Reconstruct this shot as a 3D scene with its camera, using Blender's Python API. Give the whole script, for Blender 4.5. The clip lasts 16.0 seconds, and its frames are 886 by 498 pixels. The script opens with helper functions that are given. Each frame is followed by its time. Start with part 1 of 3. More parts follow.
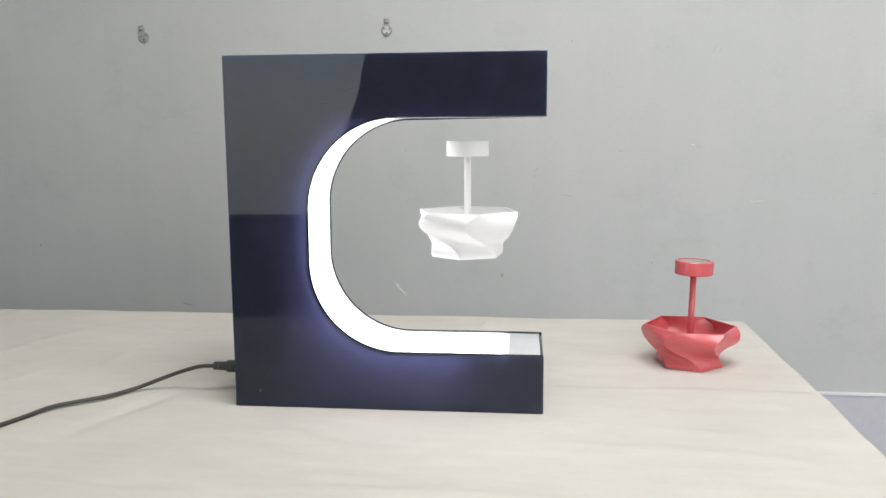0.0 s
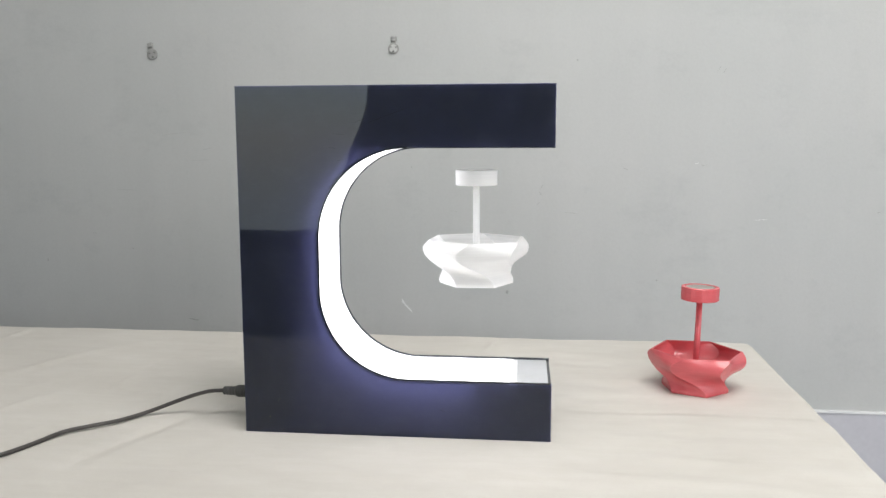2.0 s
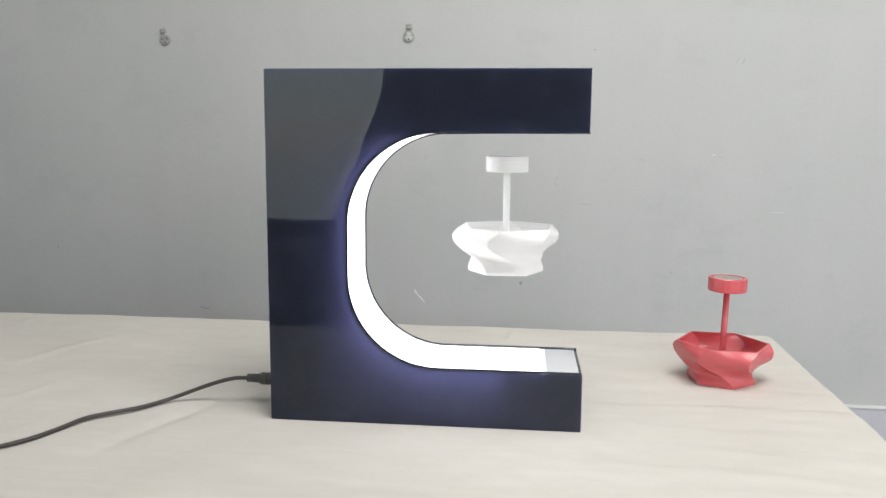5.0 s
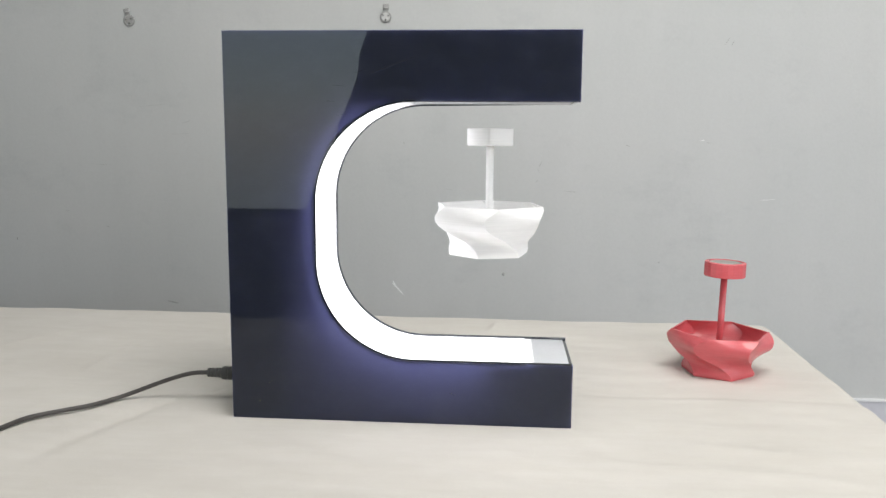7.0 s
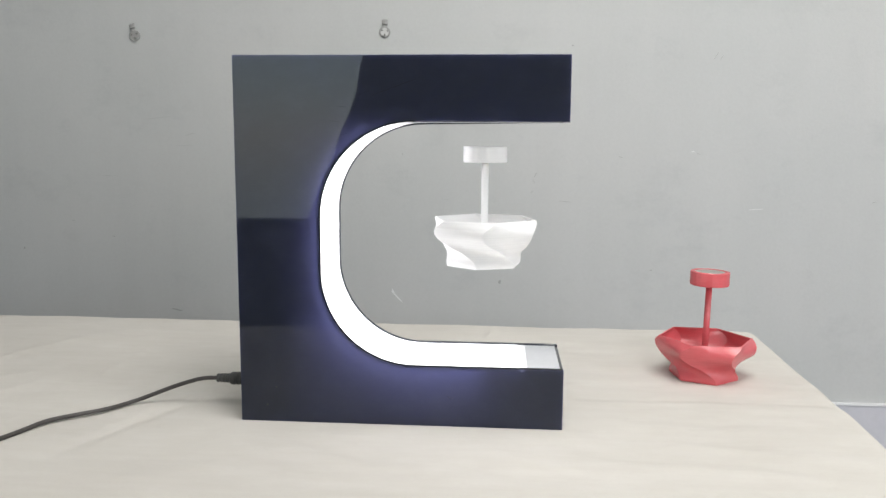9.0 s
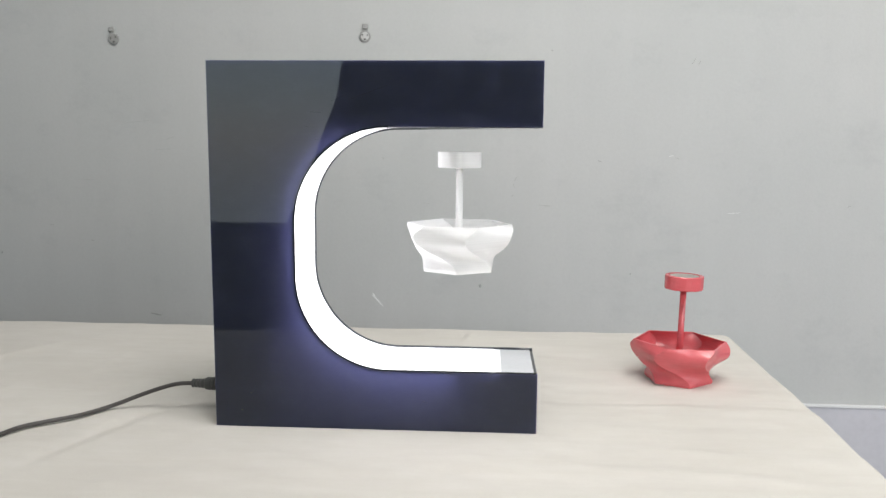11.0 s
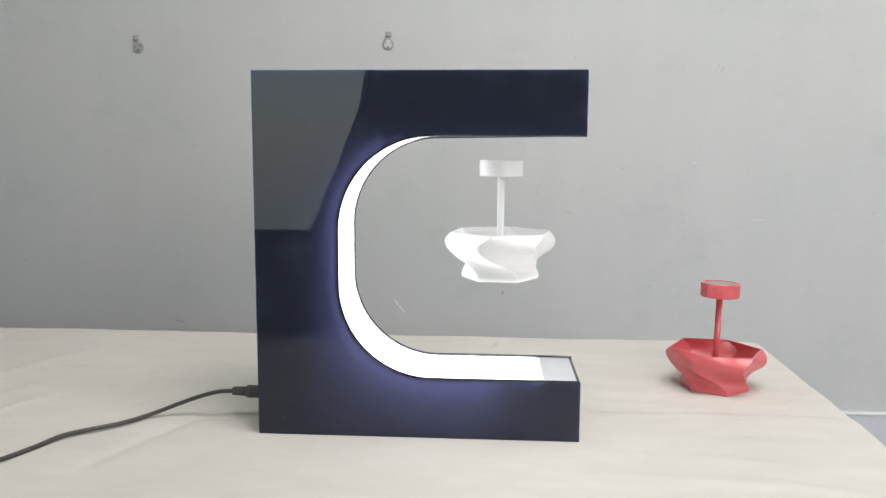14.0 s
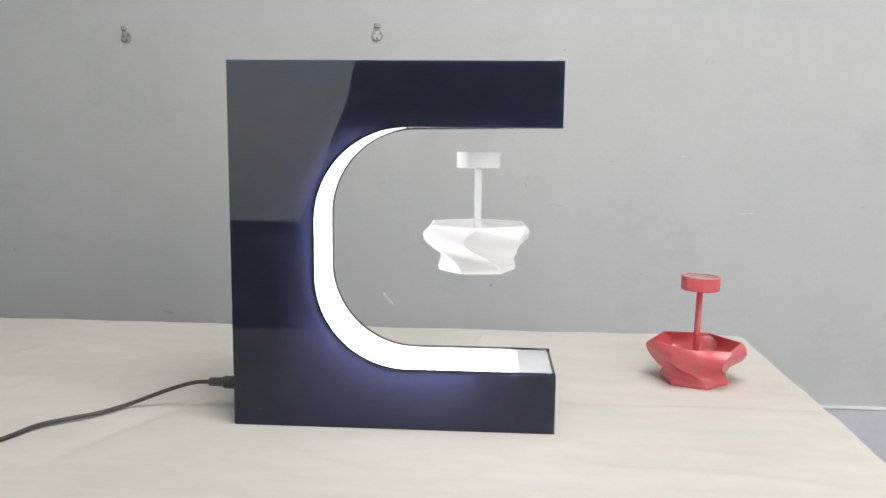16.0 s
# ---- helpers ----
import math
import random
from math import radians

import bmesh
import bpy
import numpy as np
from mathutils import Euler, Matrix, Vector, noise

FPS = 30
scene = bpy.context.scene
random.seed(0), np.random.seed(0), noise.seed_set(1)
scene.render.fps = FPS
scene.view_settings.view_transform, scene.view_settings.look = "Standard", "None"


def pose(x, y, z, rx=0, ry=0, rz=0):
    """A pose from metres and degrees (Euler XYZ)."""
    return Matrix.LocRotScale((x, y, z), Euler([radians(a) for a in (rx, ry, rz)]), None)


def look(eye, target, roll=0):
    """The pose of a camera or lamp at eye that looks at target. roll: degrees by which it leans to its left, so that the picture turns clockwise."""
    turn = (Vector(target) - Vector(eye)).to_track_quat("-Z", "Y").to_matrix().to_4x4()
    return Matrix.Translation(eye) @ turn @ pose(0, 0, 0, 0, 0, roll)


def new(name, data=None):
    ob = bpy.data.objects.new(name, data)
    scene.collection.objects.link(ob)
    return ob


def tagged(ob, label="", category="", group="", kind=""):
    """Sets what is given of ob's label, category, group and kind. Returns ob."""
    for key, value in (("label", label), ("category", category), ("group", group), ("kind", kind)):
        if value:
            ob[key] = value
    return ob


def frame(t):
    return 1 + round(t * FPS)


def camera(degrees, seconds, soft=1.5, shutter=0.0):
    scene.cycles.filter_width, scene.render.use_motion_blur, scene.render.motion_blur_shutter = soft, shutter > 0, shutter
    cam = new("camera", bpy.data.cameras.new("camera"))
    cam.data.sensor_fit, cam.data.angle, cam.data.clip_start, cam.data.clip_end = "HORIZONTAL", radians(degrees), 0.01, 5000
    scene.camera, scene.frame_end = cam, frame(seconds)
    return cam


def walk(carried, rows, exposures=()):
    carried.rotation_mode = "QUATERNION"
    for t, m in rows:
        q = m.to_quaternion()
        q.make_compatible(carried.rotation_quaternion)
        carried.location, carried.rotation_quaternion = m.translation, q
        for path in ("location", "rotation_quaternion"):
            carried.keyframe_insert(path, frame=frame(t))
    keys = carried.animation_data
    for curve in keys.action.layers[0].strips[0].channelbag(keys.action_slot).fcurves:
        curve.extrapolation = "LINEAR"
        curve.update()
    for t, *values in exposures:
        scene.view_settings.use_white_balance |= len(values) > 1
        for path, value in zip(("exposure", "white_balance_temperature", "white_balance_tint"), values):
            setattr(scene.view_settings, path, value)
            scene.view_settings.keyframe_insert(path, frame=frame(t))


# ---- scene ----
cam = camera(58.34, 16.0, soft=1.5)
PATH = [
    (0.0, (0.2788, -0.7299, 0.2589), (0.0807, 1.2414, -0.0150), -0.3),
    (0.5, (0.2799, -0.7285, 0.2504), (0.0794, 1.2447, -0.0070), -0.4),
    (1.0, (0.2787, -0.7298, 0.2581), (0.0813, 1.2446, 0.0076), -0.2),
    (1.5, (0.2786, -0.7309, 0.2703), (0.0849, 1.2444, 0.0236), -0.1),
    (2.0, (0.2730, -0.7350, 0.2811), (0.0687, 1.2378, 0.0229), -0.1),
    (2.5, (0.2564, -0.7390, 0.2847), (0.0315, 1.2292, 0.0097), -0.3),
    (3.0, (0.2443, -0.7431, 0.2872), (-0.0081, 1.2225, 0.0178), -0.4),
    (3.5, (0.2416, -0.7423, 0.2882), (-0.0056, 1.2232, 0.0131), -0.2),
    (4.0, (0.2428, -0.7401, 0.2837), (0.0068, 1.2264, 0.0059), 0.2),
    (6.5, (0.2402, -0.6828, 0.2568), (0.0840, 1.2927, -0.0135), 0.3),
    (7.0, (0.2392, -0.6671, 0.2505), (0.0861, 1.3071, -0.0307), 0.4),
    (7.5, (0.2408, -0.6704, 0.2526), (0.0855, 1.3026, -0.0356), 0.3),
    (8.0, (0.2417, -0.6894, 0.2560), (0.0905, 1.2851, -0.0236), 0.3),
    (10.5, (0.2441, -0.7104, 0.2629), (0.1049, 1.2677, 0.0029), 0.5),
    (11.0, (0.2529, -0.7078, 0.2629), (0.1406, 1.2724, 0.0051), 0.4),
    (11.5, (0.2540, -0.7074, 0.2632), (0.1427, 1.2729, 0.0055), 0.2),
    (12.0, (0.2419, -0.7113, 0.2645), (0.1371, 1.2691, 0.0053), 0.2),
    (12.5, (0.2312, -0.7113, 0.2654), (0.1101, 1.2684, 0.0085), 0.4),
    (13.0, (0.2279, -0.7123, 0.2653), (0.1022, 1.2677, 0.0128), 0.6),
    (13.5, (0.2230, -0.7130, 0.2651), (0.0976, 1.2673, 0.0145), 0.4),
    (14.0, (0.2187, -0.7114, 0.2653), (0.0924, 1.2697, 0.0216), 0.3),
    (14.5, (0.2317, -0.7101, 0.2653), (0.1159, 1.2718, 0.0229), 0.4),
    (15.0, (0.2374, -0.7078, 0.2644), (0.1322, 1.2735, 0.0124), 0.4),
    (15.5, (0.2396, -0.7076, 0.2650), (0.1288, 1.2725, 0.0065), 0.5),
    (16.0, (0.2399, -0.7083, 0.2641), (0.1158, 1.2706, 0.0026), 0.6),
]
EXPOSURE = 0.46
walk(cam, [(t, look(eye, target, roll)) for t, eye, target, roll in PATH], exposures=[(0, EXPOSURE), (16, EXPOSURE)])

# ---- plan, in metres; z = 0 is the table top ----
W, H, D = 0.300, 0.337, 0.091            # levitation frame
ARM_LOW, ARM_HIGH, GAP_X, GAP_R = 0.057, 0.2795, 0.077, 0.0865
FLOOR, CEIL = -0.75, 1.95
X0, X1, Y0, Y1 = -1.38, 3.1, -3.2, 0.87   # room
TX0, TX1, TY0, TY1 = -0.95, 0.588, -0.395, 0.424   # table
DADO = -0.244
BOWL = (0.2254, 0.045, 0.1457)
RED = (0.4717, 0.187, 0.0003)

# ---- light ----
world = bpy.data.worlds.new("world")
scene.world = world
world.use_nodes = True
sky = world.node_tree.nodes.new("ShaderNodeTexSky")
sky.sky_type, sky.sun_disc = "NISHITA", False
sky.sun_elevation, sky.sun_rotation = radians(40), radians(200)
world.node_tree.links.new(sky.outputs[0], world.node_tree.nodes["Background"].inputs[0])
world.node_tree.nodes["Background"].inputs[1].default_value = 0.08

WIN = (-2.6, -0.1, 0.3, 1.85)            # window in the right wall: y0, y1, z0, z1


REAR = (-1.36, -0.25, -0.35, 0.95)       # windows in the wall behind, the second one added: x0, x1, z0, z1
FILL_LAMP = (0.50, -0.60)                     # unseen ceiling light, added over the table
# unseen opening, added for more light from the front right
REAR_FILL = (0.50, 2.95, 0.55, 1.88)


def area_light(name, power, x, y, z, sy, sz, turn, colour):
    data = bpy.data.lights.new(name, "AREA")
    data.shape, data.size, data.size_y, data.energy, data.color = "RECTANGLE", sz, sy, power, colour
    ob = new(name, data)
    ob.matrix_basis = pose(x, y, z, *turn)
    return ob


area_light("area_light", 17, X1 + 0.02, (WIN[0] + WIN[1]) / 2, (WIN[2] + WIN[3]) / 2,
             WIN[1] - WIN[0] - 0.1, WIN[3] - WIN[2] - 0.1, (0, 90, 0), (1.0, 0.993, 0.975))
# fill light in the added rear opening
area_light("area_light", 38, (REAR_FILL[0] + REAR_FILL[1]) / 2, Y0 - 0.02, (REAR_FILL[2] + REAR_FILL[3]) / 2,
             REAR_FILL[3] - REAR_FILL[2] - 0.1, REAR_FILL[1] - REAR_FILL[0] - 0.1, (90, 0, 0), (1.0, 0.993, 0.975))
area_light("added_ceiling_glow", 26, FILL_LAMP[0], FILL_LAMP[1], CEIL - 0.072, 0.86, 1.16, (0, 0, 0), (1.0, 0.975, 0.942))
area_light("area_light", 5.0, (REAR[0] + REAR[1]) / 2, Y0 - 0.02, (REAR[2] + REAR[3]) / 2,
             REAR[3] - REAR[2] - 0.1, REAR[1] - REAR[0] - 0.1, (90, 0, 0), (0.66, 0.87, 1.0))


# ---- materials ----
def nodes_of(name):
    m = bpy.data.materials.new(name)
    m.use_nodes = True
    return m, m.node_tree.nodes, m.node_tree.links, m.node_tree.nodes["Principled BSDF"]


def noise_node(n, l, scale, detail=4.0, rough=0.6, stretch=(1, 1, 1)):
    co = n.new("ShaderNodeTexCoord")
    mp = n.new("ShaderNodeMapping")
    mp.inputs["Scale"].default_value = stretch
    tx = n.new("ShaderNodeTexNoise")
    tx.inputs["Scale"].default_value, tx.inputs["Detail"].default_value, tx.inputs["Roughness"].default_value = scale, detail, rough
    l.new(co.outputs["Object"], mp.inputs[0])
    l.new(mp.outputs[0], tx.inputs["Vector"])
    return tx.outputs[0]


def ramp(n, l, fac, c0, c1, p0=0.3, p1=0.7):
    r = n.new("ShaderNodeValToRGB")
    r.color_ramp.elements[0].position, r.color_ramp.elements[1].position = p0, p1
    r.color_ramp.elements[0].color, r.color_ramp.elements[1].color = (*c0, 1), (*c1, 1)
    l.new(fac, r.inputs[0])
    return r.outputs[0]


def mixed(n, l, a, b, fac, blend="MULTIPLY"):
    m = n.new("ShaderNodeMix")
    m.data_type, m.blend_type = "RGBA", blend
    m.inputs[0].default_value = fac
    l.new(a, m.inputs[6])
    l.new(b, m.inputs[7])
    return m.outputs[2]


def bumped(n, l, b, height, strength, distance):
    bp = n.new("ShaderNodeBump")
    bp.inputs["Strength"].default_value, bp.inputs["Distance"].default_value = strength, distance
    l.new(height, bp.inputs["Height"])
    l.new(bp.outputs[0], b.inputs["Normal"])


def surface(name, c0, c1, scale, rough, grain_scale=400, bump=0.0005, stretch=(1, 1, 1), metallic=0.0, grain=0.25, ior=1.45, p=(0.3, 0.7)):
    """Colour that drifts between two tones, with a finer grain over it and a fine relief."""
    m, n, l, b = nodes_of(name)
    big = ramp(n, l, noise_node(n, l, scale, 5, 0.6, stretch), c0, c1, *p)
    fine = noise_node(n, l, grain_scale, 3, 0.6, stretch)
    tone = ramp(n, l, fine, (1 - grain,) * 3, (1, 1, 1))
    l.new(mixed(n, l, big, tone, 1.0), b.inputs["Base Color"])
    b.inputs["Roughness"].default_value, b.inputs["Metallic"].default_value, b.inputs["IOR"].default_value = rough, metallic, ior
    bumped(n, l, b, fine, 0.4, bump)
    return m


# dark tone for the unseen west wall, to cut its bounce light
WEST_SHADE = surface("west_shade_dark", (0.10, 0.105, 0.11), (0.13, 0.135, 0.14), 3.0, 0.7, 60, 0.0006, grain=0.05)
DADO_PAINT = surface("dado_paint", (0.52, 0.52, 0.565), (0.56, 0.56, 0.605), 4.0, 0.5, 90, 0.0004, grain=0.06)
TRIM_WHITE = surface("trim_white", (0.72, 0.73, 0.74), (0.8, 0.8, 0.8), 8.0, 0.5, 90, 0.0002, grain=0.05)
CEILING = surface("ceiling_paint", (0.74, 0.74, 0.73), (0.8, 0.8, 0.79), 2.0, 0.85, 80, 0.0005, grain=0.04)
FLOOR_TILE = surface("floor_tile", (0.33, 0.33, 0.34), (0.42, 0.42, 0.42), 3.0, 0.4, 60, 0.0003, grain=0.1)
PLASTIC_DARK = surface("black_rubber", (0.045, 0.046, 0.046), (0.065, 0.066, 0.066), 60.0, 0.5, 900, 0.0001, grain=0.2)
CORD = surface("cord_rubber", (0.055, 0.050, 0.047), (0.078, 0.072, 0.068), 60.0, 0.5, 900, 0.0001, grain=0.2)
METAL = surface("magnet_metal", (0.46, 0.44, 0.40), (0.56, 0.54, 0.5), 60.0, 0.4, 900, 0.00005, metallic=0.75, grain=0.15)
HOOK = surface("hook_plastic", (0.31, 0.31, 0.30), (0.42, 0.42, 0.41), 80.0, 0.25, 500, 0.0001, grain=0.15)
HOOK_PALE = surface("hook_pale", (0.54, 0.54, 0.53), (0.62, 0.62, 0.61), 80.0, 0.3, 500, 0.0001, grain=0.1)
PEG = surface("peg_grey", (0.10, 0.10, 0.10), (0.16, 0.16, 0.15), 80.0, 0.5, 500, 0.0001)
SCUFF = surface("scuff_grey", (0.36, 0.37, 0.36), (0.46, 0.47, 0.46), 90.0, 0.8, 500, 0.0001)
FAINT = surface("scuff_faint", (0.40, 0.41, 0.40), (0.48, 0.49, 0.48), 90.0, 0.8, 500, 0.0001)
CHIP = surface("chip_pale", (0.78, 0.79, 0.78), (0.84, 0.85, 0.84), 90.0, 0.8, 500, 0.0001)
STANDIN_NAVY = surface("standin_navy", (0.012, 0.013, 0.02), (0.02, 0.021, 0.03), 8.0, 0.9, 500, 0.0004)
STANDIN_DARK = surface("standin_dark", (0.014, 0.013, 0.015), (0.024, 0.022, 0.024), 6.0, 0.5, 200, 0.0002, (1, 1, 8))
TABLEWOOD = surface("table_wood", (0.30, 0.22, 0.14), (0.38, 0.29, 0.19), 6.0, 0.5, 200, 0.0002, (1, 8, 8))
WIN_FRAME = surface("window_frame", (0.74, 0.74, 0.73), (0.8, 0.8, 0.79), 8.0, 0.4, 80, 0.0002, grain=0.05)
SCRATCH = surface("acrylic_scratch", (0.06, 0.07, 0.09), (0.10, 0.11, 0.135), 300.0, 0.6, 500, 0.0001)
PLUG = surface("plug_rubber", (0.075, 0.076, 0.074), (0.105, 0.106, 0.104), 60.0, 0.5, 900, 0.0001, grain=0.2)
DUST = surface("dust_speck", (0.5, 0.5, 0.5), (0.6, 0.6, 0.6), 90.0, 0.8, 500, 0.0001)


def wall_material():
    """Rolled emulsion: cloudy tone, faint roller bands up and down, fine grain and small rubbed patches."""
    m, n, l, b = nodes_of("wall_paint")
    cloud = ramp(n, l, noise_node(n, l, 2.2, 4, 0.55), (0.485, 0.498, 0.493), (0.53, 0.534, 0.528))
    band = ramp(n, l, noise_node(n, l, 6, 3, 0.6, (2.4, 1, 0.35)), (0.965, 0.967, 0.967), (1, 1, 1))
    patch = ramp(n, l, noise_node(n, l, 7.5, 7, 0.72, (1, 1, 1.5)), (0.93, 0.935, 0.94), (1, 1, 1), 0.30, 0.46)
    grain = noise_node(n, l, 160, 4, 0.65)
    a = mixed(n, l, mixed(n, l, cloud, band, 1.0), patch, 1.0)
    l.new(mixed(n, l, a, ramp(n, l, grain, (0.965,) * 3, (1, 1, 1)), 1.0), b.inputs["Base Color"])
    b.inputs["Roughness"].default_value = 0.6
    bumped(n, l, b, grain, 0.4, 0.0006)
    return m


def cloth_material():
    m, n, l, b = nodes_of("tablecloth_cotton")
    big = ramp(n, l, noise_node(n, l, 5, 5, 0.65, (1, 2.0, 1)), (0.60, 0.578, 0.536), (0.66, 0.64, 0.598))
    blot = ramp(n, l, noise_node(n, l, 24, 5, 0.7, (0.7, 1.4, 1)), (0.955, 0.95, 0.94), (1, 1, 1))
    streak = noise_node(n, l, 60, 5, 0.7, (0.16, 1.5, 1))
    weave = noise_node(n, l, 1500, 2, 0.5)
    a = mixed(n, l, mixed(n, l, big, blot, 1.0), ramp(n, l, streak, (0.955, 0.95, 0.94), (1, 1, 1)), 1.0)
    l.new(mixed(n, l, a, ramp(n, l, weave, (0.93, 0.93, 0.93), (1, 1, 1)), 1.0), b.inputs["Base Color"])
    b.inputs["Roughness"].default_value = 0.85
    s = n.new("ShaderNodeMath")
    s.operation = "ADD"
    l.new(streak, s.inputs[0])
    l.new(weave, s.inputs[1])
    bumped(n, l, b, s.outputs[0], 0.5, 0.0011)
    return m


def print_material(name, c0, c1, rough, scatter):
    """Printed filament: layer lines a fifth of a millimetre high, slightly uneven in colour."""
    m, n, l, b = nodes_of(name)
    tone = ramp(n, l, noise_node(n, l, 45, 4, 0.6, (1, 1, 3)), c0, c1)
    layer = noise_node(n, l, 30, 2, 0.5, (0.3, 0.3, 60))
    l.new(mixed(n, l, tone, ramp(n, l, layer, (0.92, 0.92, 0.92), (1, 1, 1)), 1.0), b.inputs["Base Color"])
    b.inputs["Roughness"].default_value = rough
    b.inputs["Specular IOR Level"].default_value = 0.75
    if scatter:
        b.inputs["Subsurface Weight"].default_value = scatter
        b.inputs["Subsurface Radius"].default_value = (0.009, 0.009, 0.009)
        b.inputs["Subsurface Scale"].default_value = 1.0
    bumped(n, l, b, layer, 0.4, 0.0003)
    return m


def acrylic_material(name, through_it):
    """Black glossy acrylic that lets a little blue-violet light through from behind, with fine scratches."""
    m, n, l, b = nodes_of(name)
    scratch = noise_node(n, l, 90, 6, 0.75, (1, 1, 5))
    smear = ramp(n, l, noise_node(n, l, 45, 9, 0.82, (1, 1, 1.6)), (0, 0, 0), (0.060, 0.064, 0.085), 0.47, 0.80)
    l.new(mixed(n, l, ramp(n, l, scratch, (0.018, 0.022, 0.028), (0.027, 0.032, 0.039)), smear, 1.0, "ADD"), b.inputs["Base Color"])
    l.new(ramp(n, l, scratch, (0.0,) * 3, (0.03,) * 3), b.inputs["Roughness"])
    b.inputs["IOR"].default_value = ACRYLIC_IOR
    if through_it:
        t = n.new("ShaderNodeBsdfTranslucent")
        t.inputs[0].default_value = (0.62, 0.64, 1.0, 1)
        mix = n.new("ShaderNodeMixShader")
        mix.inputs[0].default_value = through_it
        l.new(b.outputs[0], mix.inputs[1])
        l.new(t.outputs[0], mix.inputs[2])
        l.new(mix.outputs[0], n["Material Output"].inputs[0])
    return m


def lit_material(name, strength):
    m, n, l, b = nodes_of(name)
    b.inputs["Base Color"].default_value = (0.85, 0.85, 0.87, 1)
    b.inputs["Roughness"].default_value = 0.5
    b.inputs["Emission Color"].default_value = (0.97, 0.96, 1.0, 1)
    b.inputs["Emission Strength"].default_value = strength
    return m


ACRYLIC_IOR, STRIP = 1.54, 1.9
WALL = wall_material()
CLOTH = cloth_material()
WHITE_PRINT = print_material("white_filament", (0.925, 0.92, 0.91), (0.95, 0.945, 0.935), 0.55, 0.85)
RED_PRINT = print_material("red_filament", (0.58, 0.090, 0.105), (0.65, 0.112, 0.128), 0.26, 0.06)
ACRYLIC = acrylic_material("black_acrylic", 0.45)
ACRYLIC_EDGE = acrylic_material("black_acrylic_opaque", 0.0)
LIT = lit_material("lit_diffuser", STRIP)
LIT_FADE = [lit_material("fading_diffuser", e) for e in (0.5, 0.26, 0.12)]
UNLIT = surface("white_diffuser_unlit", (0.53, 0.545, 0.57), (0.60, 0.615, 0.64), 25.0, 0.35, 300, 0.0001, grain=0.06)


# ---- mesh helpers ----
def part(name, bm, material, parent=None, label="", smooth=False):
    me = bpy.data.meshes.new(name)
    bmesh.ops.recalc_face_normals(bm, faces=bm.faces)
    for face in bm.faces:
        face.smooth = smooth
    bm.to_mesh(me)
    bm.free()
    me.materials.append(material)
    ob = new(name, me)
    ob.parent = parent
    if label:
        tagged(ob, label)
    return ob


def box(x0, x1, y0, y1, z0, z1, bevel=0.0, bm=None):
    bm = bm or bmesh.new()
    made = bmesh.ops.create_cube(bm, size=1, matrix=Matrix.LocRotScale(((x0 + x1) / 2, (y0 + y1) / 2, (z0 + z1) / 2), None, (x1 - x0, y1 - y0, z1 - z0)))
    if bevel:
        edges = {e for v in made["verts"] for e in v.link_edges}
        bmesh.ops.bevel(bm, geom=list(edges), offset=bevel, segments=2, affect="EDGES", profile=0.5)
    return bm


def plate(outline, y0, y1, bevel=0.0):
    """A flat plate with an outline in x and z, from y0 to y1."""
    bm = bmesh.new()
    face = bm.faces.new([bm.verts.new((x, y0, z)) for x, z in outline])
    made = bmesh.ops.extrude_face_region(bm, geom=[face])
    for v in made["geom"]:
        if isinstance(v, bmesh.types.BMVert):
            v.co.y = y1
    if bevel:
        rim = [e for e in bm.edges if abs(e.verts[0].co.y - e.verts[1].co.y) < 1e-6]
        bmesh.ops.bevel(bm, geom=rim, offset=bevel, segments=1, affect="EDGES")
    return bm


def lathe(profile, sides, bm=None, close=True):
    """A turned body from (radius, height) pairs, bottom to top."""
    bm = bm or bmesh.new()
    rings = []
    for r, z in profile:
        rings.append([bm.verts.new((r * math.cos(2 * math.pi * i / sides), r * math.sin(2 * math.pi * i / sides), z)) for i in range(sides)])
    for a, b in zip(rings, rings[1:]):
        for i in range(sides):
            bm.faces.new((a[i], a[(i + 1) % sides], b[(i + 1) % sides], b[i]))
    if close:
        bm.faces.new(rings[0][::-1])
        bm.faces.new(rings[-1])
    return bm


def spline(points, steps):
    """Points along a smooth line through the given ones."""
    p = [Vector(q) for q in points]
    p = [2 * p[0] - p[1], *p, 2 * p[-1] - p[-2]]
    out = []
    for a, b, c, d in zip(p, p[1:], p[2:], p[3:]):
        for k in range(steps):
            t = k / steps
            out.append(0.5 * (2 * b + (c - a) * t + (2 * a - 5 * b + 4 * c - d) * t * t + (3 * b - a - 3 * c + d) * t ** 3))
    return [*out, p[-2]]


def tube(line, radius, sides=12):
    bm = bmesh.new()
    rings, up = [], Vector((0, 0, 1))
    for i, q in enumerate(line):
        d = (line[min(i + 1, len(line) - 1)] - line[max(i - 1, 0)]).normalized()
        s = d.cross(up).normalized()
        u = s.cross(d)
        rings.append([bm.verts.new(q + radius * (math.cos(2 * math.pi * k / sides) * s + math.sin(2 * math.pi * k / sides) * u)) for k in range(sides)])
    for a, b in zip(rings, rings[1:]):
        for k in range(sides):
            bm.faces.new((a[k], a[(k + 1) % sides], b[(k + 1) % sides], b[k]))
    bm.faces.new(rings[0])
    bm.faces.new(rings[-1][::-1])
    return bm


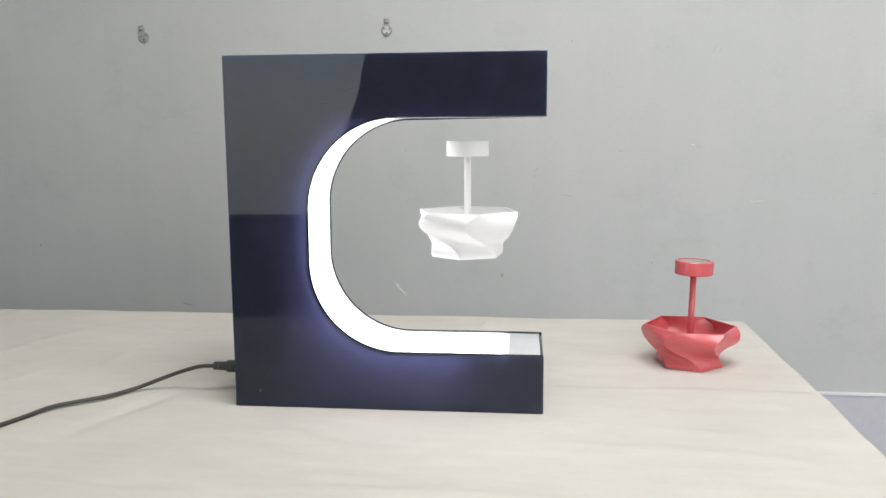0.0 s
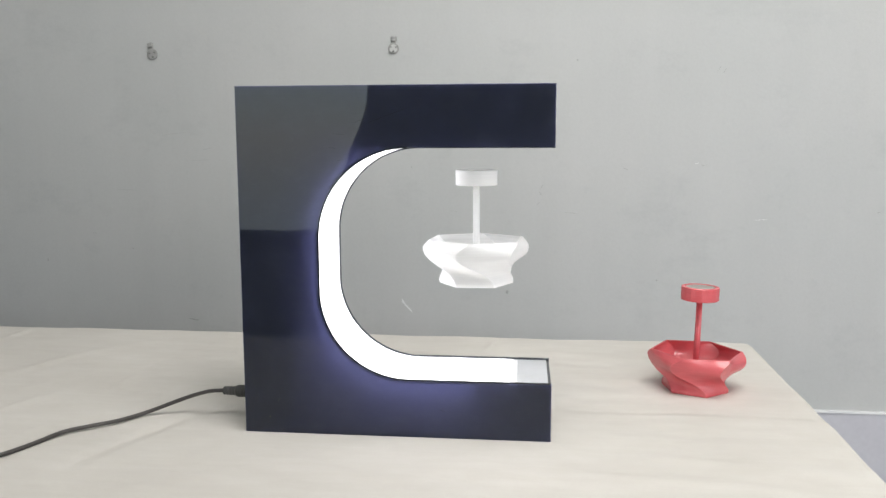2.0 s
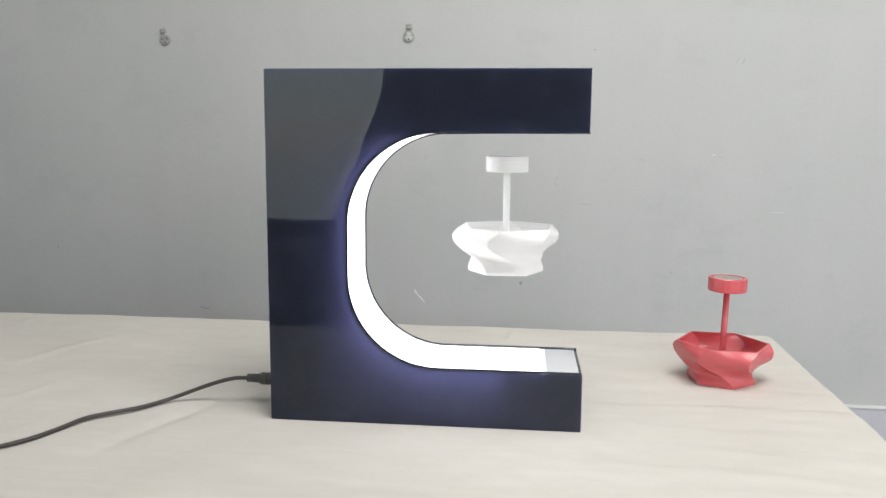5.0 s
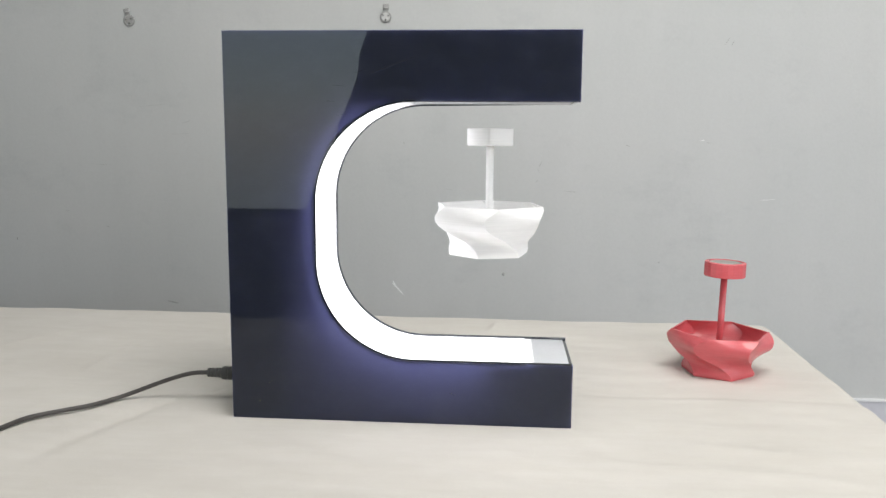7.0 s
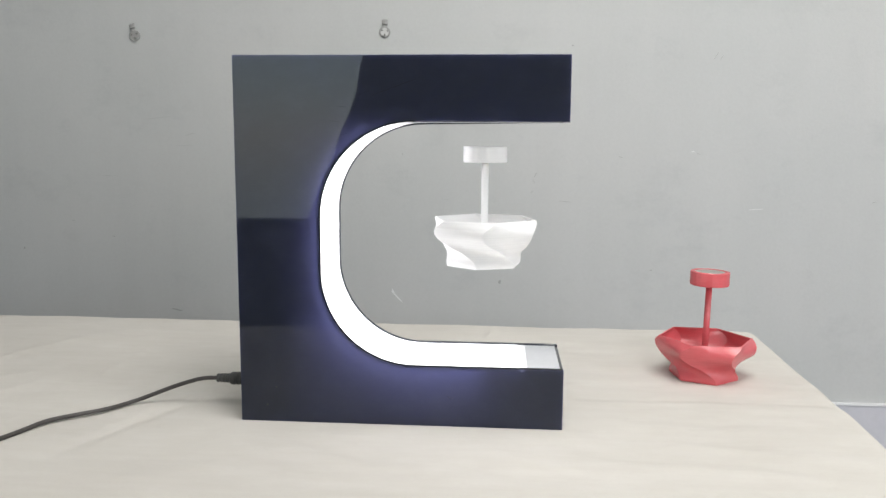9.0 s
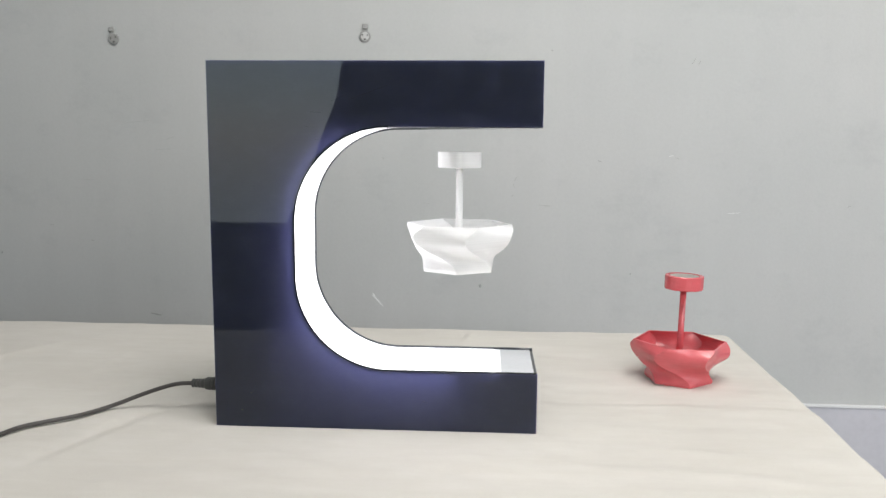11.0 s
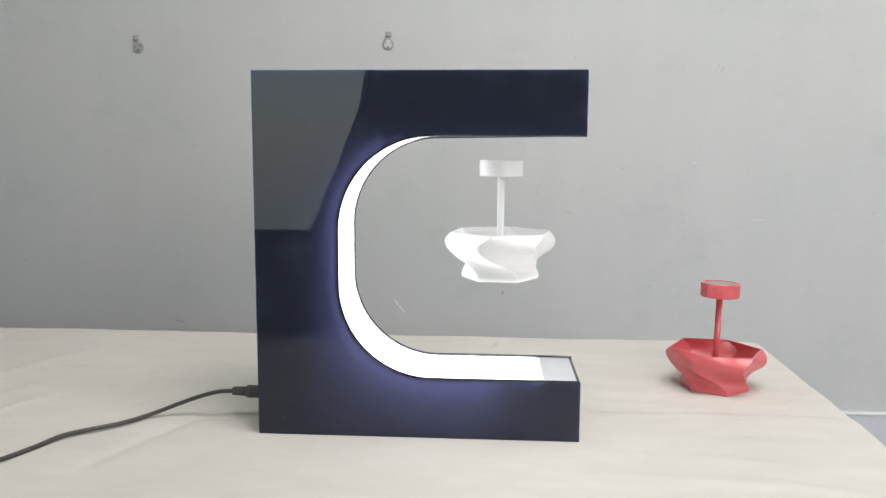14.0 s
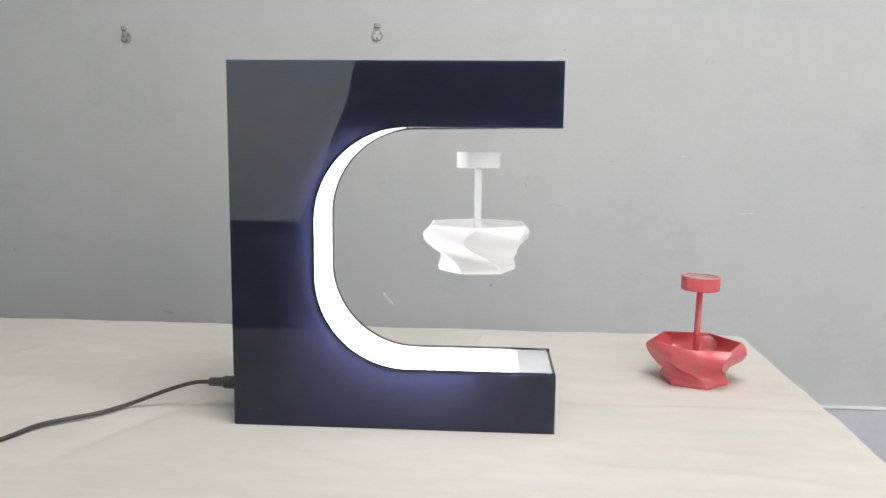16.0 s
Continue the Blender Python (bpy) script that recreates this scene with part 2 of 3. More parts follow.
def curve_at(pairs, v):
    """Smooth interpolation through (place, value) pairs."""
    for i, ((a, p), (b, q)) in enumerate(zip(pairs, pairs[1:])):
        if v <= b or i == len(pairs) - 2:
            t = (v - a) / (b - a)
            before = pairs[i - 1] if i else (a - (b - a), p)
            after = pairs[i + 2] if i + 2 < len(pairs) else (b + (b - a), q)
            m0 = (q - before[1]) / (b - before[0]) * (b - a)
            m1 = (after[1] - p) / (after[0] - a) * (b - a)
            return (2 * t ** 3 - 3 * t * t + 1) * p + (t ** 3 - 2 * t * t + t) * m0 + (3 * t * t - 2 * t ** 3) * q + (t ** 3 - t * t) * m1


# ---- room ----
def room():
    t = 0.12
    wall = part("wall_north", box(X0 - t, X1 + t, Y1, Y1 + t, FLOOR, CEIL), WALL)
    tagged(wall, "pale grey-green painted plaster wall with small scuffs", "wall", kind="structure")
    dado = part("dado_panel", box(X0, X1, Y1 - 0.006, Y1 - 0.0005, FLOOR, DADO - 0.005), DADO_PAINT)
    tagged(dado, "smooth blue-grey painted lower wall panel", "wall panel", kind="structure")
    bead = part("trim", box(X0, X1, Y1 - 0.009, Y1 - 0.0005, DADO - 0.005, DADO, 0.001), TRIM_WHITE)
    tagged(bead, "thin off-white bead along the top of the panel", "trim", kind="structure")
    bm = box(X0 - t, REAR[0], Y0 - t, Y0, FLOOR, CEIL)
    box(REAR[1], REAR_FILL[0], Y0 - t, Y0, FLOOR, CEIL, bm=bm)
    box(REAR_FILL[1], X1 + t, Y0 - t, Y0, FLOOR, CEIL, bm=bm)
    for x0, x1, z0, z1 in (REAR, REAR_FILL):
        box(x0, x1, Y0 - t, Y0, FLOOR, z0, bm=bm)
        box(x0, x1, Y0 - t, Y0, z1, CEIL, bm=bm)
    tagged(part("wall_south", bm, WALL), "pale grey painted plaster wall with a window opening and an added one", "wall", kind="structure")
    # unseen wall, made dark and stepped in to shade the left back corner
    tagged(part("wall_west", box(X0, -0.985, -0.62, Y1, FLOOR, CEIL, bm=box(X0 - t, X0, Y0, Y1, FLOOR, CEIL)), WEST_SHADE), "unseen dark wall, stepped inward to dim the left side", "wall", kind="structure")
    bm = box(X1, X1 + t, Y0, WIN[0], FLOOR, CEIL)
    box(X1, X1 + t, WIN[1], Y1, FLOOR, CEIL, bm=bm)
    box(X1, X1 + t, WIN[0], WIN[1], FLOOR, WIN[2], bm=bm)
    box(X1, X1 + t, WIN[0], WIN[1], WIN[3], CEIL, bm=bm)
    tagged(part("wall_east", bm, WALL), "pale grey painted plaster wall with a window opening", "wall", kind="structure")
    tagged(part("floor", box(X0, X1, Y0, Y1, FLOOR - 0.1, FLOOR), FLOOR_TILE), "plain grey floor", "floor", kind="structure")
    tagged(part("ceiling", box(X0 - t, X1 + t, Y0 - t, Y1 + t, CEIL, CEIL + 0.1), CEILING), "plain white painted ceiling", "ceiling", kind="structure")
    win = tagged(new("window_1"), "white framed window", "window", kind="structure")
    y0, y1, z0, z1 = WIN
    xs = X1 + 0.05
    for y, yy, z, zz in ((y0, y1, z0, z0 + 0.05), (y0, y1, z1 - 0.05, z1), (y0, y0 + 0.05, z0 + 0.05, z1 - 0.05), (y1 - 0.05, y1, z0 + 0.05, z1 - 0.05)):
        part("window_frame", box(xs, xs + 0.05, y, yy, z, zz, 0.004), WIN_FRAME, win)
    # the second of these is added only for the light it gives
    for name, (x0, x1, z0, z1) in (("window_2", REAR), ("added_window_3", REAR_FILL)):
        win = tagged(new(name), "wide white framed window out of view", "window", kind="structure")
        ys = Y0 - 0.1
        for x, xx, z, zz in ((x0, x1, z0, z0 + 0.05), (x0, x1, z1 - 0.05, z1), (x0, x0 + 0.05, z0 + 0.05, z1 - 0.05), (x1 - 0.05, x1, z0 + 0.05, z1 - 0.05)):
            part("window_frame", box(x, xx, ys, ys + 0.05, z, zz, 0.004), WIN_FRAME, win)
    # assumed fitting around the added overhead fill
    lamp = tagged(new("added_ceiling_light"), "flat white ceiling light added over the table, out of view", "ceiling light")
    x, y = FILL_LAMP
    part("housing", box(x - 0.61, x + 0.61, y - 0.46, y + 0.46, CEIL - 0.06, CEIL, 0.004), WIN_FRAME, lamp)
    for dy in (-0.455, 0.445):
        part("rim", box(x - 0.60, x + 0.60, y + dy, y + dy + 0.01, CEIL - 0.075, CEIL - 0.06, 0.001), WIN_FRAME, lamp)
    # marks on the wall
    for x, z, length, tilt, wide, mat in ((0.031, -0.050, 0.036, -46, 0.0032, CHIP), (0.024, -0.040, 0.014, -60, 0.0030, CHIP), (-0.430, -0.087, 0.026, -10, 0.003, SCUFF),
                                    (0.306, 0.199, 0.012, 60, 0.0012, SCUFF), (0.303, 0.186, 0.010, -70, 0.0010, SCUFF), (0.300, 0.166, 0.008, 40, 0.0010, SCUFF), (0.130, 0.149, 0.016, -8, 0.0008, SCUFF), (0.043, 0.238, 0.006, -70, 0.002, SCUFF),
                                    (0.47, 0.235, 0.01, -20, 0.0016, SCUFF),
                                    (0.653, 0.424, 0.012, 60, 0.0012, SCUFF), (0.619, 0.242, 0.008, -15, 0.0014, SCUFF), (0.607, 0.246, 0.009, 5, 0.0012, CHIP), (0.366, 0.147, 0.028, -4, 0.0012, SCUFF),
                                    (0.372, 0.447, 0.004, 0, 0.003, SCUFF), (0.537, 0.013, 0.004, 0, 0.003, SCUFF), (0.952, 0.152, 0.008, 10, 0.0014, SCUFF), 
                                    (-0.559, 0.065, 0.007, -20, 0.0014, SCUFF), (-0.456, 0.307, 0.060, 6, 0.0007, FAINT), (-0.388, 0.275, 0.022, 16, 0.0009, FAINT), (-0.402, 0.252, 0.045, 2, 0.0006, FAINT),
                                    (-0.565, 0.190, 0.050, -2, 0.0006, FAINT), (-0.642, 0.097, 0.010, 0, 0.0010, SCUFF), (0.643, 0.428, 0.018, 58, 0.0009, SCUFF), (0.732, 0.136, 0.030, 4, 0.0008, CHIP), (-0.753, 0.038, 0.003, 0, 0.006, SCUFF)):
        bm = bmesh.new()
        bmesh.ops.create_uvsphere(bm, u_segments=10, v_segments=6, radius=0.5, matrix=pose(x, Y1, z, 0, -tilt, 0) @ Matrix.Diagonal((length, 0.0012, wide, 1)))
        part("scuff", bm, mat, wall, smooth=True)
    bm = bmesh.new()
    bmesh.ops.create_icosphere(bm, subdivisions=2, radius=0.0032, matrix=pose(0.239, Y1, -0.016) @ Matrix.Diagonal((1, 0.3, 1.2, 1)))
    part("dent", bm, SCUFF, wall, smooth=True)


room()


# ---- table and its cloth ----
def table():
    top = tagged(new("table"), "plain wooden table under a tablecloth", "table")
    part("tabletop", box(TX0, TX1 - 0.012, TY0 + 0.004, TY1 - 0.004, -0.032, -0.0065, 0.003), TABLEWOOD, top)
    for x in (TX0 + 0.06, TX1 - 0.1):
        for y in (TY0 + 0.06, TY1 - 0.08):
            part("leg", box(x, x + 0.045, y, y + 0.045, FLOOR, -0.032, 0.003), TABLEWOOD, top)


CREASES = (  # x, y of both ends, height, width
    (-0.020, 0.120, -0.078, 0.028, -0.0026, 0.010), (-0.066, 0.052, -0.121, -0.058, -0.0026, 0.009), (-0.108, -0.025, -0.130, -0.120, -0.0020, 0.010), (-0.198, 0.265, -0.201, 0.188, 0.0024, 0.007),
    (-0.201, 0.195, -0.196, 0.100, 0.0022, 0.008), (-0.119, 0.165, -0.121, 0.115, 0.0018, 0.005), (-0.265, 0.150, -0.320, 0.085, 0.0022, 0.010), (-0.205, 0.015, -0.226, -0.060, 0.0018, 0.008),
    (-0.113, 0.177, -0.165, 0.186, 0.0018, 0.005), (-0.232, 0.368, -0.285, 0.312, 0.0020, 0.009), (-0.137, 0.240, -0.122, 0.298, 0.0016, 0.005), (-0.498, 0.330, -0.488, 0.420, 0.0030, 0.008),
    (-0.330, -0.040, -0.243, 0.120, 0.0016, 0.009), (-0.400, 0.120, -0.290, 0.330, 0.0018, 0.010), (-0.560, 0.050, -0.420, 0.200, 0.0016, 0.010), (-0.075, -0.150, -0.027, -0.110, 0.0018, 0.010),
    (-0.030, -0.112, 0.020, -0.088, 0.0016, 0.010), (0.040, -0.042, 0.145, -0.100, 0.0018, 0.010), (0.222, -0.028, 0.282, -0.102, 0.0014, 0.010), (0.386, -0.017, 0.480, -0.036, 0.0012, 0.008),
    (0.222, 0.330, 0.230, 0.40, 0.0058, 0.006), (0.235, 0.345, 0.255, 0.385, 0.0040, 0.005), (0.02, -0.170, 0.20, -0.185, 0.0012, 0.007), (-0.10, -0.175, 0.05, -0.195, 0.0013, 0.006),
    (0.30, -0.06, 0.56, -0.10, 0.0010, 0.008), (0.10, -0.17, 0.42, -0.185, 0.0010, 0.007), (0.330, 0.060, 0.380, 0.020, 0.0012, 0.012), (0.305, 0.130, 0.36, 0.165, 0.0012, 0.010),
)


def cloth():
    drop, step, r = 0.30, 0.0045, 0.012
    xs = np.arange(TX0 - drop, TX1 + drop, step)
    ys = np.arange(TY0 - drop, TY1 + drop, step)
    gx, gy = np.meshgrid(xs, ys, indexing="ij")

    def fold(g, lo, hi):
        past_hi, past_lo = g - (hi - r), (lo + r) - g
        past = np.maximum(np.maximum(past_hi, past_lo), 0)
        side = np.where(past_hi > 0, 1.0, -1.0)
        a = np.minimum(past / r, np.pi / 2)
        flat = np.clip(g, lo + r, hi - r) + side * r * np.sin(a) * (past > 0)
        down = r * (1 - np.cos(a)) + np.maximum(past - r * np.pi / 2, 0)
        return flat, down

    fx, dx = fold(gx, TX0, TX1)
    fy, dy = fold(gy, TY0, TY1)
    z = -np.minimum(dx + dy, drop)
    top = np.clip(1 - (dx + dy) / 0.01, 0, 1)
    h = np.zeros_like(gx)
    flat = np.stack([gx.ravel(), gy.ravel()], 1)
    low = np.array([noise.noise(Vector((4 * a, 7 * b, 0.3))) for a, b in flat]).reshape(gx.shape)
    mid = np.array([noise.noise(Vector((9 * a + 3 * b, 26 * b, 5.3))) for a, b in flat]).reshape(gx.shape)
    fine = np.array([noise.noise(Vector((22 * a - 9 * b, 60 * b + 8 * a, 2.1))) for a, b in flat]).reshape(gx.shape)
    h += 0.0020 * low + 0.0014 * mid + 0.0008 * fine - 0.0010
    for ax, ay, bx, by, high, wide in CREASES:
        ux, uy = bx - ax, by - ay
        n = math.hypot(ux, uy)
        along = ((gx - ax) * ux + (gy - ay) * uy) / n
        off = ((gx - ax) * -uy + (gy - ay) * ux) / n + 0.004 * np.sin(along * 30)
        h += 1.3 * high * np.exp(-(off / wide) ** 2) * np.clip(along / 0.05, 0, 1) * np.clip((n - along) / 0.05, 0, 1)
    # a pressed fold behind which the cloth lies a little lower
    edge = 0.092 - 0.03 * (gx - 0.32) - gy
    h += 0.0022 * np.clip((gx - 0.27) / 0.06, 0, 1) * np.clip(edge / 0.008 + 0.5, 0, 1) * np.clip(1 - (edge - 0.01) / 0.10, 0, 1)
    # pressed flat under what stands on it
    gap = np.maximum(np.maximum(-gx, gx - W), np.maximum(-gy, gy - D))
    h = -0.0002 + (h + 0.0002) * np.clip(gap / 0.04, 0, 1)
    gap = np.hypot(gx - RED[0], gy - RED[1])
    h = 0.0001 + (h - 0.0001) * np.clip((gap - 0.035) / 0.05, 0, 1)
    sway = 0.010 * np.array([noise.noise(Vector((6 * a, 6 * b, 9.0))) for a, b in flat]).reshape(gx.shape) * np.clip((dx + dy) / 0.2, 0, 1)
    fx = fx + sway + np.where(gx > TX1 - 0.1, 0.036 * (fy - 0.06), 0) * np.clip((gx - TX1 + 0.1) / 0.1, 0, 1)
    fy = fy + sway
    co = np.stack([fx, fy, z + h * top], -1).reshape(-1, 3)
    nx, ny = gx.shape
    i = np.arange(nx * ny).reshape(nx, ny)
    faces = np.stack([i[:-1, :-1], i[1:, :-1], i[1:, 1:], i[:-1, 1:]], -1).reshape(-1, 4)
    me = bpy.data.meshes.new("tablecloth")
    me.from_pydata(co.tolist(), [], faces.tolist())
    for p in me.polygons:
        p.use_smooth = True
    me.materials.append(CLOTH)
    tagged(new("tablecloth", me), "cream cotton tablecloth, creased and lightly wrinkled, over a table", "tablecloth")


table()
cloth()


# ---- levitation display ----
def gap_line(inset, x_end, x_high=None, steps=28):
    """The inner edge of the C from the lower arm's end round to the upper arm's, set back into the body by inset."""
    lo, hi, left, r = ARM_LOW - inset, ARM_HIGH + inset, GAP_X - inset, GAP_R + inset
    pts = [(x_end, lo)]
    for k in range(steps + 1):
        a = -math.pi / 2 - k / steps * math.pi / 2
        pts.append((left + r + r * math.cos(a), lo + r + r * math.sin(a)))
    for k in range(steps + 1):
        a = math.pi - k / steps * math.pi / 2
        pts.append((left + r + r * math.cos(a), hi - r + r * math.sin(a)))
    pts.append((x_high or x_end, hi))
    return pts


def ribbon(line, y0, y1, thick):
    """A band that follows a line in x and z, thick away from the gap."""
    bm = bmesh.new()
    rings = []
    for i, (x, z) in enumerate(line):
        a, b = line[max(i - 1, 0)], line[min(i + 1, len(line) - 1)]
        d = Vector((b[0] - a[0], b[1] - a[1])).normalized()
        nx, nz = -d.y * thick, d.x * thick
        rings.append([bm.verts.new(c) for c in ((x, y0, z), (x, y1, z), (x - nx * -1, y1, z - nz * -1), (x - nx * -1, y0, z - nz * -1))])
    for a, b in zip(rings, rings[1:]):
        for k in range(4):
            bm.faces.new((a[k], a[(k + 1) % 4], b[(k + 1) % 4], b[k]))
    bm.faces.new(rings[0])
    bm.faces.new(rings[-1])
    return bm


def display():
    t, f, lit_x = 0.003, 0.0012, 0.2605     # panels, front panel, end of the lit part
    HIGH_LIT, TOP_LIT = GAP_X + GAP_R + 0.004, 0.140
    body = tagged(new("levitation_display"), "glossy black acrylic C-shaped levitation display with a glowing white light strip", "display stand")
    outline = [(0, 0), (W, 0), (W, ARM_LOW), *gap_line(0, W)[1:-1], (W, ARM_HIGH), (W, H), (0, H)]
    part("front_panel", plate(outline, 0, f, 0.0002), ACRYLIC, body, "glossy black acrylic front panel")
    rear = [(0, 0), (W, 0), (W, ARM_LOW + 0.0010), *gap_line(-0.0010, W)[1:-1], (W, ARM_HIGH + 0.0010), (W, H), (0, H)]
    part("back_panel", plate(rear, D - t, D, 0.0004), ACRYLIC_EDGE, body)
    part("side_panel", box(0.0004, t, f, D - t, 0.0004, H - 0.0004), ACRYLIC_EDGE, body)
    part("top_panel", box(t, W - t, f, D - t, H - t, H - 0.0004), ACRYLIC_EDGE, body)
    part("base_panel", box(t, W - t, f, D - t, 0.0004, t), ACRYLIC_EDGE, body)
    part("arm_end_panel", box(W - t, W - 0.0004, f, D - t, 0.0004, ARM_LOW - 0.0006), ACRYLIC_EDGE, body)
    part("arm_end_panel", box(W - t, W - 0.0004, f, D - t, ARM_HIGH + 0.0002, H - 0.0004), ACRYLIC_EDGE, body)
    strip = gap_line(0.0007, lit_x, HIGH_LIT)
    lit = [p for p in strip if not (p[1] > 0.15 and p[0] > TOP_LIT)]
    part("light_strip", ribbon(lit, f + 0.0010, D - t, 0.0006), LIT, body, "glowing white light strip diffuser")
    dim = [lit[-1], *[p for p in strip if p[1] > 0.15 and p[0] > TOP_LIT], (W - t, strip[-1][1])]
    for k, material in enumerate(LIT_FADE):
        part("strip_fade", ribbon(dim[k:k + 2], f + 0.0010, D - t, 0.0006), material, body, "fading end of the light strip")
    part("strip_end", ribbon(dim[len(LIT_FADE):], f + 0.0010, D - t, 0.0006), UNLIT, body, "unlit white diffuser end")
    for k, material in enumerate(LIT_FADE):
        x = lit_x + 0.0022 * k
        part("strip_fade", box(x, x + 0.0022, f, D - t, ARM_LOW - 0.0027, ARM_LOW - 0.0007), material, body, "fading end of the light strip")
    part("strip_end", box(lit_x + 0.0022 * len(LIT_FADE), W - t, f, D - t, ARM_LOW - 0.0027, ARM_LOW - 0.0007), UNLIT, body, "unlit white diffuser end")
    line = gap_line(0.0015, lit_x + 0.001, HIGH_LIT + 0.001)
    # lip added to block the strip's light from the panel's rim
    part("strip_lip_stop", ribbon(gap_line(0.0003, lit_x, HIGH_LIT), f, f + 0.0010, 0.0014), PLASTIC_DARK, body, "dark lip added to keep strip light off the panel's rim")
    # hidden stops, added to shape how the strip glows through the front panel
    part("strip_light_stop", ribbon([p for p in line if p[0] > 0.118 and p[1] > 0.15], f + 0.003, f + 0.010, 0.001), PLASTIC_DARK, body, "hidden dark stop added behind the light strip to shape the glow")
    part("strip_light_stop", ribbon([(lit_x + 0.001, ARM_LOW - 0.0015), (0.225, ARM_LOW - 0.0015)], f + 0.004, f + 0.032, 0.001), PLASTIC_DARK, body, "hidden dark stop added behind the light strip to shape the glow")
    low = [p for p in line if p[1] < 0.112]
    part("strip_light_stop", ribbon(low, f + 0.032, D - t, 0.001), PLASTIC_DARK, body, "hidden dark stop added behind the light strip to shape the glow")
    high = [p for p in line if p[1] > 0.105]
    part("strip_light_stop", ribbon(high, f + 0.010, D - t, 0.001), PLASTIC_DARK, body, "hidden dark stop added behind the light strip to shape the glow")
    part("panel_edge", ribbon(gap_line(-0.0006, W - 0.001, HIGH_LIT - 0.005), -0.0003, f, 0.0012), ACRYLIC_EDGE, body, "dark cut edge of the front panel")
    # wall inferred from the glow's edge; its upper bend is shaped to limit the glow
    bend = spline([(0.0600, 0, t), (0.0600, 0, 0.10), (0.0600, 0, 0.19), (0.066, 0, 0.235), (0.079, 0, 0.28), (0.090, 0, H - t)], 6)
    part("inner_wall", ribbon([(p[0], p[2]) for p in bend], f + 0.005, D - t, 0.001), PLASTIC_DARK, body, "dark inner wall behind the light strip, bent at the top to limit the glow")
    # opaque sliver added to keep light from below off the arm's edge
    part("edge_light_stop", box(HIGH_LIT - 0.004, W, 0.0, f + 0.0004, ARM_HIGH - 0.0007, ARM_HIGH - 0.0001), ACRYLIC_EDGE, body)
    bm = lathe([(0.0072, 0), (0.0072, 0.0016), (0.0060, 0.002)], 20)
    bmesh.ops.transform(bm, matrix=pose(0.0004, 0.045, 0.0265, 0, -90, 0), verts=bm.verts)
    part("power_socket", bm, PLASTIC_DARK, body)
    for x, z, r in ((0.025, 0.016, 0.0008), (0.034, 0.033, 0.0006), (0.036, 0.0345, 0.0003), (0.196, 0.028, 0.0004), (0.199, 0.0272, 0.0003)):
        bm = bmesh.new()
        bmesh.ops.create_icosphere(bm, subdivisions=1, radius=r, matrix=pose(x, -0.0001, z) @ Matrix.Diagonal((1, 0.3, 1, 1)))
        part("speck", bm, DUST, body, "pale dust speck")
    for x, z, length, tilt, wide in ((0.145, 0.309, 0.048, 20, 0.00022), (0.118, 0.304, 0.014, 24, 0.00016), (0.098, 0.292, 0.012, -4, 0.0002), (0.092, 0.279, 0.010, -6, 0.00016),
                                     (0.101, 0.268, 0.009, 10, 0.00016), (0.196, 0.0275, 0.006, -25, 0.00025)):
        bm = bmesh.new()
        bmesh.ops.create_uvsphere(bm, u_segments=8, v_segments=4, radius=0.5, matrix=pose(x, 0, z, 0, -tilt, 0) @ Matrix.Diagonal((length, 0.0003, wide, 1)))
        part("scratch", bm, SCRATCH, body, "fine pale scratch", True)


display()


# ---- power cable ----
def cable():
    thing = tagged(new("power_cable"), "black power cable with a ribbed plug, lying on the tablecloth", "cable")
    m = pose(-0.0016, 0.045, 0.0265, 0, -90, 0)
    bm = lathe([(0.0060, 0), (0.0064, 0.0006), (0.0064, 0.0130), (0.0057, 0.0134), (0.0057, 0.0144), (0.0064, 0.0148), (0.0064, 0.0168), (0.0058, 0.0172), (0.0058, 0.0180),
                (0.0064, 0.0184), (0.0064, 0.0222), (0.0058, 0.0236), (0.0047, 0.0244), (0.0034, 0.0246)], 24)
    bmesh.ops.transform(bm, matrix=m, verts=bm.verts)
    part("plug", bm, PLUG, thing, "black moulded plug")
    prof = [(0.0034, 0.0246)]
    for k in range(4):
        z = 0.0252 + 0.0034 * k
        r = 0.0047 - 0.0001 * k
        prof += [(r - 0.0016, z), (r - 0.0002, z + 0.0001), (r, z + 0.0005), (r, z + 0.0018), (r - 0.0002, z + 0.0022), (r - 0.0016, z + 0.0023)]
    bm = lathe(prof, 20)
    bmesh.ops.transform(bm, matrix=m, verts=bm.verts)
    part("strain_relief", bm, PLUG, thing, "ribbed black strain relief")
    line = spline([(-0.038, 0.045, 0.0265), (-0.055, 0.045, 0.0252), (-0.075, 0.0445, 0.0195), (-0.095, 0.043, 0.0122), (-0.111, 0.040, 0.0062), (-0.125, 0.033, 0.0022),
                   (-0.140, 0.012, 0.0017), (-0.160, -0.006, 0.0017), (-0.178, -0.025, 0.0017), (-0.188, -0.056, 0.0017), (-0.200, -0.084, 0.0017),
                   (-0.218, -0.106, 0.0017), (-0.240, -0.127, 0.0017), (-0.28, -0.155, 0.0017), (-0.35, -0.20, 0.0017), (-0.44, -0.25, 0.0017), (-0.55, -0.28, 0.0017)], 8)
    part("cord", tube(line, 0.0021), CORD, thing, "dark grey rubber cord", True)


cable()


# ---- twisted bowls ----
RADIUS = ((0, 0.0362), (0.08, 0.0370), (0.28, 0.0356), (0.46, 0.0430), (0.64, 0.0507), (0.8, 0.0532), (0.92, 0.0524), (1, 0.0505))
